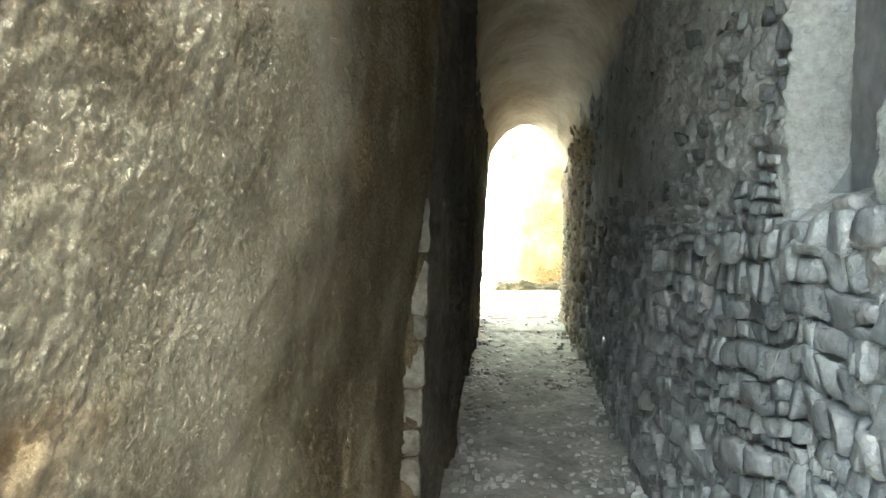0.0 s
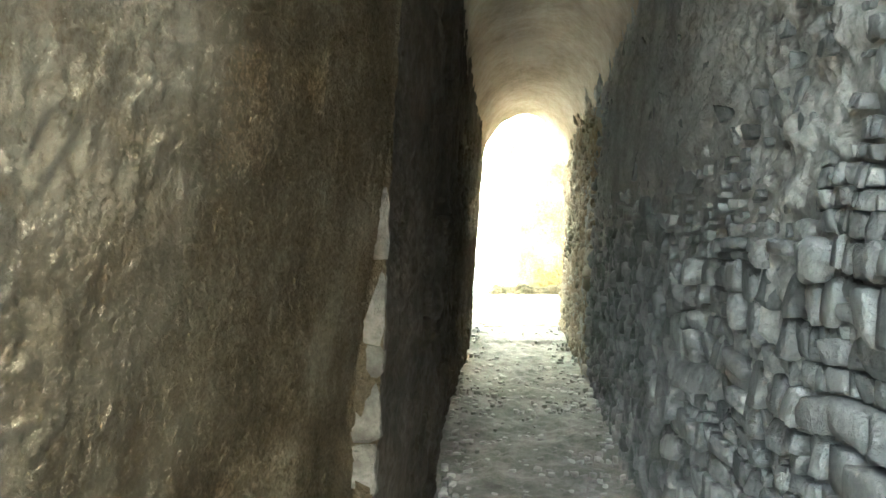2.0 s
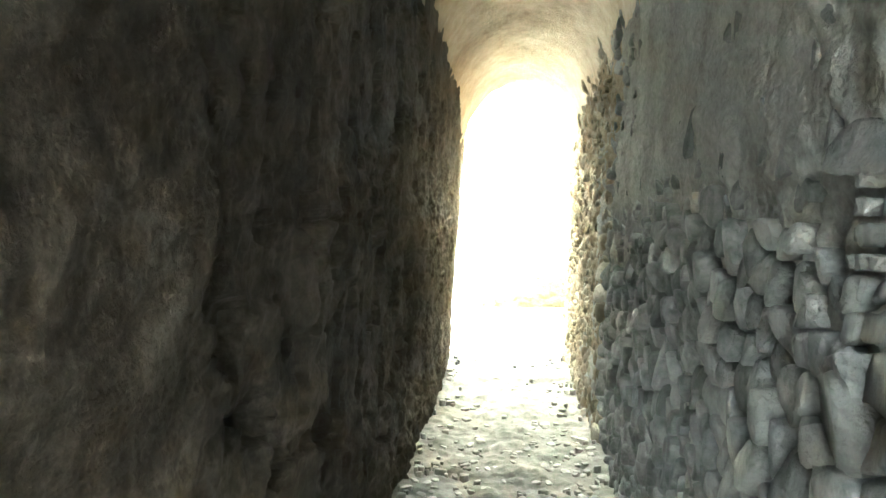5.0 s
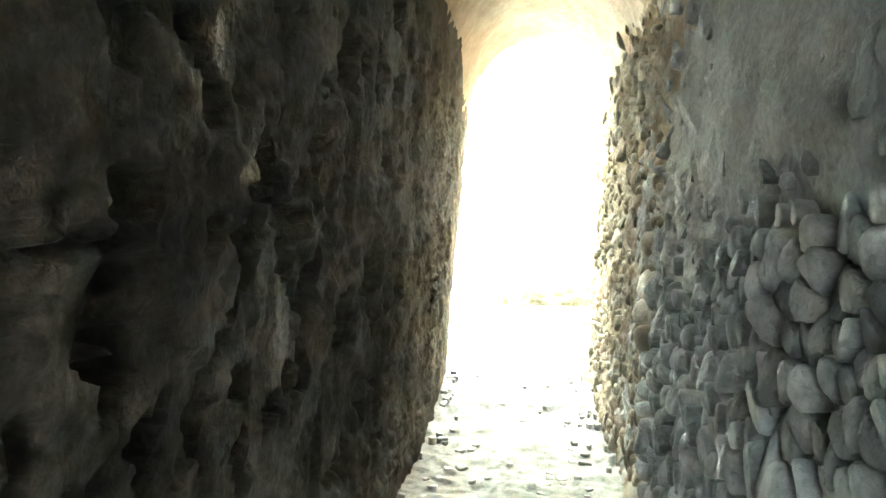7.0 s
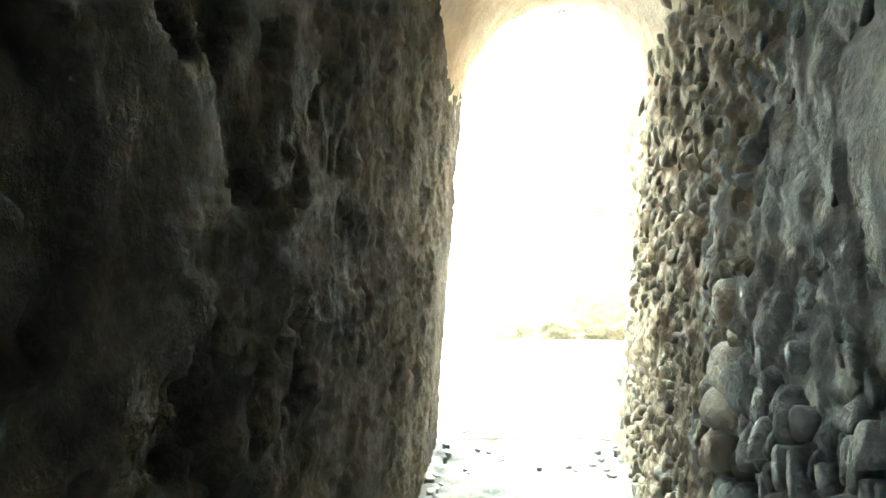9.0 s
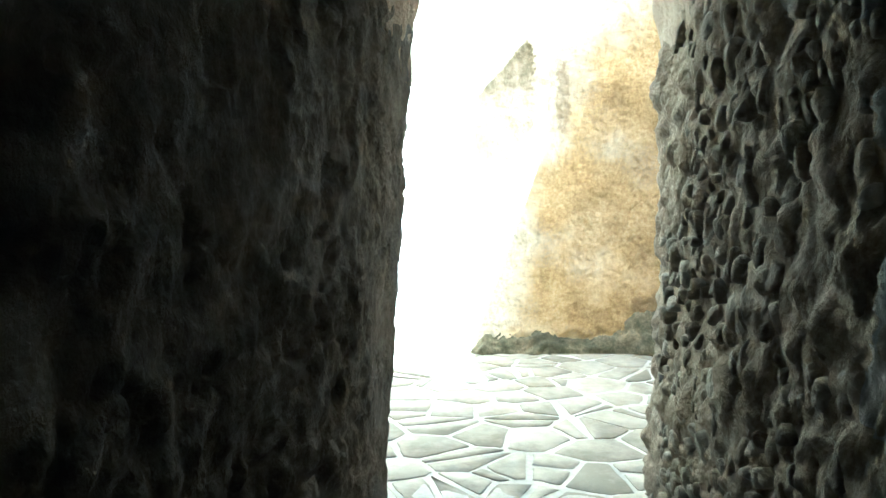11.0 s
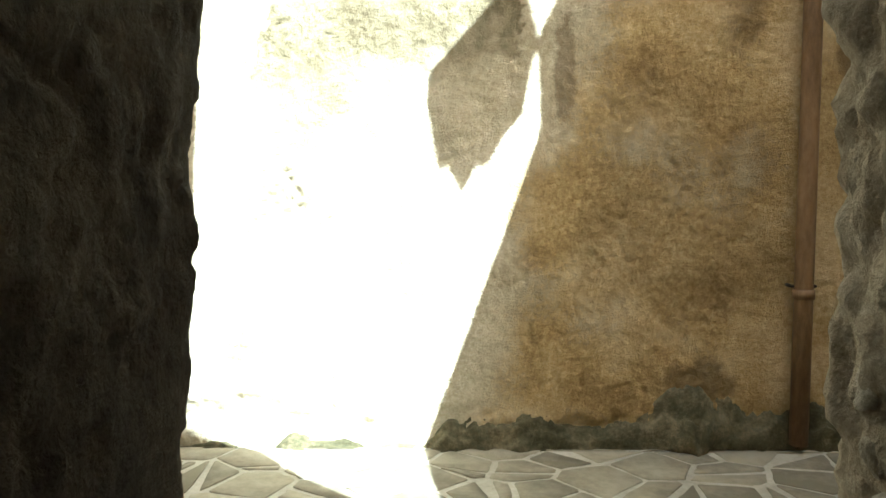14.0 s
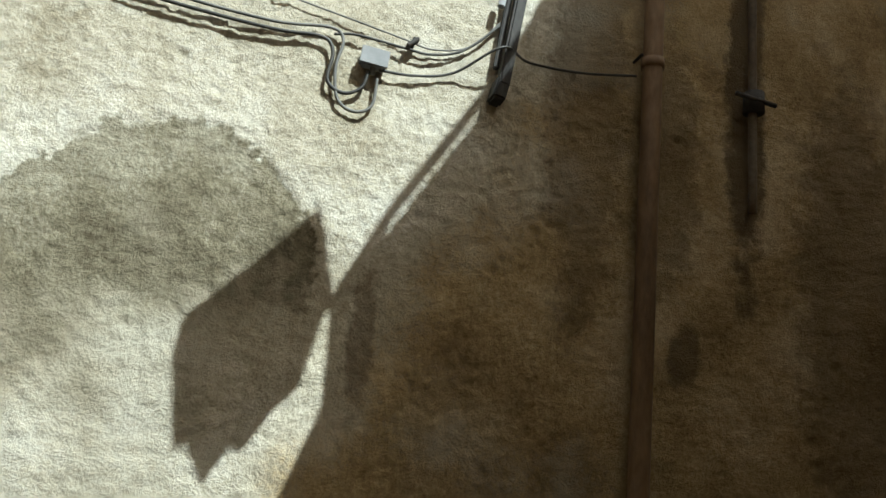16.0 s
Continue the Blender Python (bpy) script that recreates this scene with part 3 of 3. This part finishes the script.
for z in (0.72, 3.2):
    tube("collar", [(0, 0, z), (0, 0, z + 0.045)], 0.052, PIPE, drainpipe, 18, "pipe joint sleeve")
    tube("bracket", [(-0.055, 0.0, z + 0.06), (-0.055, 0.09, z + 0.06)], 0.008, IRON, drainpipe, 8)
    tube("bracket", [(0.055, 0.0, z + 0.06), (0.055, 0.09, z + 0.06)], 0.008, IRON, drainpipe, 8)

old_pipe = new("water_pipe")
old_pipe.location = (3.17, wall_y(3.17) - 0.05, 2.35)
tagged(old_pipe, "old dark water pipe with a valve on the damp wall", "pipe")
tube("pipe", sagging([(0.02, 0.03, 0.6), (0, 0, 0.7), (0, 0, 1.1), (0, 0, 2.8)]), 0.02, LEAD, old_pipe, 14)
tube("valve", [(0, -0.01, 1.08), (0, -0.01, 1.18)], 0.05, IRON, old_pipe, 12, "dark iron valve body")
tube("valve_handle", [(-0.12, -0.05, 1.14), (0.09, -0.05, 1.12)], 0.012, IRON, old_pipe, 8)
tube("valve_stem", [(0, -0.06, 1.13), (0, 0.0, 1.13)], 0.012, IRON, old_pipe, 8)

bracket = new("wall_bracket")
bracket.location = (1.92, wall_y(1.92), 3.2)
tagged(bracket, "dark weathered timber bracket on the house wall carrying cables", "bracket")


def bar(name, a, b, wide, deep, mat, parent):
    a, b = Vector(a), Vector(b)
    way = (b - a).normalized()
    side = way.cross(Vector((0, 1, 0))).normalized() * wide / 2
    out = Vector((0, 1, 0)) * deep / 2
    bm = bmesh.new()
    vs = [bm.verts.new(p + i * side + j * out) for p in (a, b) for i, j in ((-1, -1), (1, -1), (1, 1), (-1, 1))]
    for f in ((3, 2, 1, 0), (4, 5, 6, 7), (0, 1, 5, 4), (1, 2, 6, 5), (2, 3, 7, 6), (3, 0, 4, 7)):
        bm.faces.new([vs[i] for i in f])
    bmesh.ops.recalc_face_normals(bm, faces=bm.faces)
    bmesh.ops.bevel(bm, geom=list(bm.edges), offset=min(wide, deep) * 0.18, segments=2, affect="EDGES")
    me = bpy.data.meshes.new(name)
    bm.to_mesh(me)
    bm.free()
    me.materials.append(mat)
    ob = new(name, me)
    ob.parent = parent
    return ob


bar("beam", (0.005, -0.08, 0.06), (0.13, -0.08, 1.2), 0.05, 0.06, IRON, bracket)
bar("strut", (-0.02, -0.04, 0.16), (0.075, -0.05, 1.2), 0.025, 0.03, IRON, bracket)
bar("foot", (-0.01, -0.05, 0.0), (0.005, -0.06, 0.1), 0.06, 0.1, IRON, bracket)
bar("insulator", (-0.03, -0.07, 0.44), (-0.02, -0.07, 0.52), 0.03, 0.03, BOX, bracket)

junction = new("junction_box")
junction.location = (1.375, wall_y(1.375) - 0.035, 3.275)
tagged(junction, "small grey plastic junction box on the plaster wall", "junction box")
bar("body", (-0.055, 0, 0.002), (0.055, 0, -0.006), 0.07, 0.06, BOX, junction)
bar("lid", (-0.058, -0.034, 0.002), (0.058, -0.034, -0.006), 0.075, 0.012, BOX, junction)
tube("gland", [(0, 0, -0.03), (0, 0, -0.065)], 0.012, BOX, junction, 10)


def cable(points, radius, mat, label):
    y = lambda x: wall_y(x) - radius - 0.03
    tagged(tube("cable", sagging([(x, y(x) - (o[0] if o else 0), z) for x, z, *o in points]), radius, mat, None, 8), label, "cable", group="cables on the facade")


cable([(-1.5, 3.62), (-0.4, 3.47), (0.2, 3.40), (0.55, 3.36), (0.95, 3.345), (1.18, 3.375), (1.24, 3.33), (1.225, 3.2), (1.25, 3.07), (1.32, 3.03), (1.39, 3.07), (1.40, 3.2)], 0.007, GREYCABLE, "dusty grey cable looping down beside the junction box")
# dark tube drawn as the shadow line beside the grey cable
cable([(-1.5, 3.60), (-0.4, 3.43), (0.2, 3.365), (0.55, 3.325), (0.95, 3.31), (1.15, 3.325), (1.205, 3.27), (1.20, 3.14), (1.27, 3.10), (1.34, 3.14), (1.36, 3.22)], 0.008, CABLE, "dark tube standing for the shadow line along the grey cable")
cable([(1.2, 3.35), (1.3, 3.37), (1.5, 3.36), (1.62, 3.36), (1.76, 3.42), (1.93, 3.6)], 0.006, CABLE, "dark cable sagging to the timber bracket")
cable([(0.5, 3.55), (0.95, 3.48), (1.3, 3.43), (1.5, 3.40), (1.62, 3.385), (1.78, 3.44), (1.93, 3.62)], 0.004, GREYCABLE, "thin grey cable sagging to the timber bracket")
cable([(1.40, 3.235), (1.55, 3.245), (1.72, 3.30), (1.90, 3.42, 0.09), (2.05, 3.43), (2.3, 3.44), (2.57, 3.49)], 0.006, CABLE, "black cable from the junction box to the drainpipe")
clip = new("cable_clip")
clip.location = (1.53, wall_y(1.53) - 0.02, 3.39)
tagged(clip, "small dark iron hook holding the cables", "hook")
bar("hook", (-0.025, -0.02, -0.02), (0.02, -0.02, 0.02), 0.014, 0.04, IRON, clip)
bar("pin", (0, 0.0, -0.015), (0.005, 0.0, 0.035), 0.012, 0.03, IRON, clip)


def moss_face(u, v):
    p = np.stack([u, v, 0 * u], axis=1)
    shade = ramp01(u, 0.7, 0.95)
    h = 0.06 + 0.10 * shade + 0.06 * layers(p * (1, 0, 1), 0.25, 3, 201) + 0.16 * np.exp(-((u - 2.08) / 0.2) ** 2) + 0.05 * np.exp(-((u - 2.6) / 0.5) ** 2)
    h = np.clip(h, 0.012, None)
    deep = 0.045 + 0.4 * h * (0.5 + 0.3 * layers(p * (1, 0, 1), 0.12, 2, 207))
    a = v * math.pi / 2
    lump = 1 + 0.25 * layers(np.stack([u * 1.0, v * 0.4, 0 * u], axis=1), 0.07, 3, 211)
    y = wall_y(u) + 0.03 - deep * np.cos(a) * lump
    z = floor_z(13.45) - 0.02 + h * np.sin(a) * lump
    return np.stack([u, y, z], axis=1)


moss = slab("moss", np.arange(-1.2, 4.7, 0.014), np.linspace(0, 1, 14), moss_face, (0, 0.04, 0), MOSS)
tagged(moss, "dark green moss and crumbled plaster along the wall foot", "moss", kind="stuff")

# ---- pieces: flagstones, wall stones, floor chips ----
rng = np.random.default_rng(11)


def joined(name, shapes, mat, parent, label):
    verts, faces, n = [], [], 0
    for v, f in shapes:
        verts.append(v)
        faces += [tuple(i + n for i in q) for q in f]
        n += len(v)
    ob = link_mesh(name, np.vstack(verts), faces, mat, parent, label)
    ob["kind"] = "stuff"
    return ob


def single(name, v, f, mat, parent):
    c = v.mean(axis=0)
    ob = link_mesh(name, v - c, f, mat, parent)
    ob.location = c
    return ob


def inset(poly, gap):
    """A convex outline drawn in by gap metres along every side, its corners kept."""
    keep = [p for k, p in enumerate(poly) if np.hypot(*(p - poly[k - 1])) > 0.05]
    if len(keep) < 3:
        return None
    out = []
    for k in range(len(keep)):
        a, b, c = keep[k - 1], keep[k], keep[(k + 1) % len(keep)]
        e, f = (b - a) / np.hypot(*(b - a)), (c - b) / np.hypot(*(c - b))
        m = np.array((-e[1] - f[1], e[0] + f[0]))
        out.append(b + m * gap / max(0.5, 1 + float(np.dot(e, f))))
    return np.array(out)


def halved(poly):
    """Now and then a slab is broken in two from side to side."""
    n = len(poly)
    if n < 5 or rng.random() > 0.5:
        return [poly]
    i = int(rng.integers(n))
    j = (i + n // 2) % n
    i, j = min(i, j), max(i, j)
    a = poly[i] + (poly[(i + 1) % n] - poly[i]) * rng.uniform(0.2, 0.8)
    b = poly[j] + (poly[(j + 1) % n] - poly[j]) * rng.uniform(0.2, 0.8)
    return [np.vstack([[a], poly[i + 1:j + 1], [b]]), np.vstack([[b], poly[j + 1:], poly[:i + 1], [a]])]


pts = scattered(-2.2, 4.2, 10.6, 13.5, lambda u, v: 0.36, rng)
for poly in [q for i, whole in cells(pts * (1, 1.2), 0.85) for q in halved(whole)]:
    poly = poly / (1, 1.2)
    poly[:, 1] = np.clip(poly[:, 1], 10.83, 13.47)
    poly = inset(poly, rng.uniform(0.010, 0.02))
    if poly is None:
        continue
    o = []
    for a, b in zip(poly, np.roll(poly, -1, axis=0)):
        o += [a + (b - a) * t + rng.uniform(-0.005, 0.005, 2) for t in (0.04, 0.35, 0.65, 0.96)]
    o, c = np.array(o), poly.mean(axis=0)
    n = len(o)
    lift = rng.uniform(-0.002, 0.002)
    v = np.vstack([np.column_stack([o, np.full(n, -0.03)]), np.column_stack([o, np.full(n, 0.0 + lift)]), np.column_stack([c + (o - c) * 0.98, np.full(n, 0.003 + lift)])])
    v[:, 2] += floor_z(v[:, 1])
    f = [(r * n + k, r * n + (k + 1) % n, (r + 1) * n + (k + 1) % n, (r + 1) * n + k) for r in range(2) for k in range(n)] + [tuple(range(2 * n, 3 * n))]
    single("flagstone", v, f, FLAG, pavement)


def right_density(y, z):
    if 1.86 < y < 2.6 and z > 1.2:
        return 0
    if y < 1.9:
        return 1.0
    if y < 3.6:
        return 0.97 if z < 1.25 + 0.1 * math.sin(7 * y) else 0.75 if y < 2.95 else 0.3
    if y < 9.3:
        top = np.interp(y, (3.6, 5.0, 6.5, 7.6), (1.22, 1.2, 1.36, 1.05))
        return float(np.interp(z, (top - 0.1, top + 0.12, top + 0.5), (0.95, 0.45, 0.16))) * (1 - max(0.0, y - 7.6) / 1.7) + 0.78 * max(0.0, y - 7.6) / 1.7 if y > 7.6 else float(np.interp(z, (top - 0.1, top + 0.12, top + 0.5), (0.95, 0.45, 0.16)))
    return 0.78


def courses(y0, y1, z0, z1, low, high, long, rng):
    """Stones laid in uneven courses, as outlines of four bent sides."""
    z = z0
    while z < z1:
        h = rng.uniform(low, high)
        y = y0 - rng.uniform(0, 0.15)
        while y < y1:
            w = float(np.clip(h * rng.uniform(*long), 0.035, 0.27))
            kind = rng.random()
            if kind < 0.22 and h > 0.08:
                k = rng.uniform(0.3, 0.7)
                boxes = ((y, y + w, z, z + h * k), (y, y + w, z + h * k, z + h))
            elif kind < 0.32:
                k = rng.uniform(0.35, 0.65)
                boxes = ((y, y + w * k, z, z + h), (y + w * k, y + w, z, z + h))
            elif kind < 0.40:
                boxes = ((y, y + w, z - 0.25 * h, z + h),)
            else:
                boxes = ((y, y + w, z, z + h),)
            for a, b, c, d in boxes:
                q = np.array([(a, c), ((a + b) / 2, c), (b, c), (b, (c + d) / 2), (b, d), ((a + b) / 2, d), (a, d), (a, (c + d) / 2)])
                q = q + rng.uniform(-0.16, 0.16, q.shape) * np.minimum(b - a, d - c)
                at = np.stack([q[:, 0], q[:, 1], 0 * q[:, 0]], axis=1)
                q[:, 1] += 0.06 * grit(at / 0.8, 301) + 0.035 * grit(at / 0.33, 303)
                q[:, 0] += 0.05 * grit(at / 0.35, 305)
                yield q
            y += w
        z += h


def cobbles(y0, y1, z0, z1, gap, tall, rng):
    """Cobbles packed without courses, tall times as high as they are wide."""
    seeds = scattered(y0, y1, z0 / tall, z1 / tall, lambda u, v: gap * (1.0 + 0.45 * float(grit(np.array([[u / 0.5, v / 0.5, 0]]), 311)[0])), rng)
    for i, poly in cells(seeds, 0.22):
        yield poly * (1, tall)


def wall_stone(poly, proud, cut, rng, count=12, dome=False):
    """One stone: a worn, slightly tilted face with broken edges; outline in u and v, height in w."""
    o, c = rounded(poly, 0.006, count, cut)
    tip = rng.uniform(-0.28, 0.28, 2)
    size = np.hypot(*(o - c).T).mean()
    flat = rng.uniform(0.82, 0.93)
    verts = []
    rings = ((0.95, -0.06), (1.0, 0.0), (0.93, proud * 0.45), (0.7, proud * 0.85), (0.35, proud)) if dome else ((0.9, -0.06), (1.0, proud * 0.35), (0.97, proud * 0.75), (flat, proud * 0.97), (0.45, proud * rng.uniform(0.95, 1.15)))
    for scale, h in rings:
        for q in o:
            d = (q - c) * scale
            jolt = rng.uniform(-0.045, 0.045, 3) * size
            verts.append((c[0] + d[0] + jolt[0], c[1] + d[1] + jolt[1], h + (np.dot(d, tip) if h > 0 else 0) + 0.5 * jolt[2] * (h > 0)))
    faces = [(r * count + k, r * count + (k + 1) % count, (r + 1) * count + (k + 1) % count, (r + 1) * count + k) for r in range(4) for k in range(count)]
    faces.append(tuple(range(4 * count, 5 * count)))
    return np.array(verts), faces


rest = []
count = 0
laid = [(q, 0.10) for q in courses(0.9, 4.6, -0.6, 2.45, 0.04, 0.12, (0.7, 1.9), rng)]
laid += [(q, 0.2) for q in cobbles(4.65, 8.3, -0.45, 2.45, 0.105, 1.1, rng)]
laid += [(q, 0.22) for q in cobbles(8.3, 10.7, -0.15, 2.45, 0.068, 1.35, rng)]
for poly, cut in laid:
    y, z = poly.mean(axis=0)
    dense = right_density(y, z)
    if y > 10.69 or z < floor_z(y) - 0.05 or rng.random() > dense:
        continue
    size = np.hypot(*(poly - (y, z)).T).mean()
    proud = rng.uniform(0.25, 0.8) * size * (0.8 if y < 8 and dense > 0.8 else 0.6 if y > 8 else 0.5 if dense > 0.5 else 0.22) * float(np.interp(y, (7.5, 8.5, 10.3, 10.7), (1.0, 0.9, 0.8, 0.45)))
    proud = min(proud, 0.06)
    poly = (y, z) + (poly - (y, z)) * (1.0 if dense > 0.8 else rng.uniform(0.55, 0.95))
    v, f = wall_stone(poly, proud, cut * rng.uniform(0.6, 1.3), rng, dome=y > 8.3 - rng.uniform(0, 0.9))
    poke = 0.012 * float(grit(np.array([[0, y / 0.4, z / 0.4]]), 77)[0]) + rng.uniform(-0.012, 0.012)
    u, t = v[:, 0], v[:, 1]
    v = np.stack([right_x(u, t) + 0.018 - 0.016 * float(np.interp(y, (8.0, 9.0), (0, 1))) - poke - v[:, 2], u, t], axis=1)
    v[:, 1] = np.minimum(v[:, 1], END - 0.004)
    f = [q[::-1] for q in f]
    if 1.7 < y < 4.3 and z < 1.6 and count < 300:
        single("stone", v, f, STONE, wall_right).data.shade_flat()
        count += 1
    else:
        rest.append((v, f))
joined("stones", [s for s in rest if s[0][:, 1].mean() < 8.3], STONE, wall_right, "grey rubble stones set in earthy mortar")
joined("stones", [s for s in rest if s[0][:, 1].mean() >= 8.3], RIVER, wall_right, "small tan rubble stones bedded in earth mortar")

# blocks along the break of the near plaster coat
z = -0.35
while z < 1.25:
    h = min(rng.uniform(0.05, 0.15), (1.37 - z) / 2)
    mid = z + h
    x0 = float(left_x(np.array(3.69), np.array(mid)))
    wide = max(0.008, float(left_x(np.array(3.71), np.array(mid))) - x0 + 0.004)
    poly = np.array([(x0 - 0.02, z), (x0 + wide + rng.uniform(-0.008, 0.008), z), (x0 + wide + rng.uniform(-0.012, 0.008), mid), (x0 + wide + rng.uniform(-0.01, 0.006), z + 2 * h), (x0 - 0.02, z + 2 * h)])
    v, f = stone_shape(poly, 0.002, rng.uniform(0.003, 0.012), 0.06, rng, 12, 0.85)
    single("block", np.stack([v[:, 0], 3.70 - v[:, 2], v[:, 1]], axis=1), f, DUSTY, wall_left)
    z += 2 * h

# stone chips trodden into the passage floor
pts = scattered(0.0, 1.55, 2.8, 10.75, lambda x, y: 0.05, rng)
rest = []
for i, poly in cells(pts, 0.1):
    x, y = poly.mean(axis=0)
    side = (x - left_x(y, 0)) / (right_x(y, 0) - left_x(y, 0))
    if not 0.02 < side < 0.98 or rng.random() > (0.3 + 0.5 * abs(side - 0.5)) * (0.35 if y > 8.4 else 1.0):
        continue
    v, f = stone_shape((x, y) + (poly - (x, y)) * rng.uniform(0.5, 1.0), 0.004, rng.uniform(0.002, 0.008) * (1 + 1.6 * abs(side - 0.5)), 0.03, rng, 8, 0.6)
    v[:, 2] += floor_z(v[:, 1]) + 0.05 * (abs(side - 0.5) * 2) ** 6 + 0.018 * (y > 9.95)
    rest.append((v, f))
joined("stone_chips", rest, CHIP, floor, "stone chips trodden into the floor")
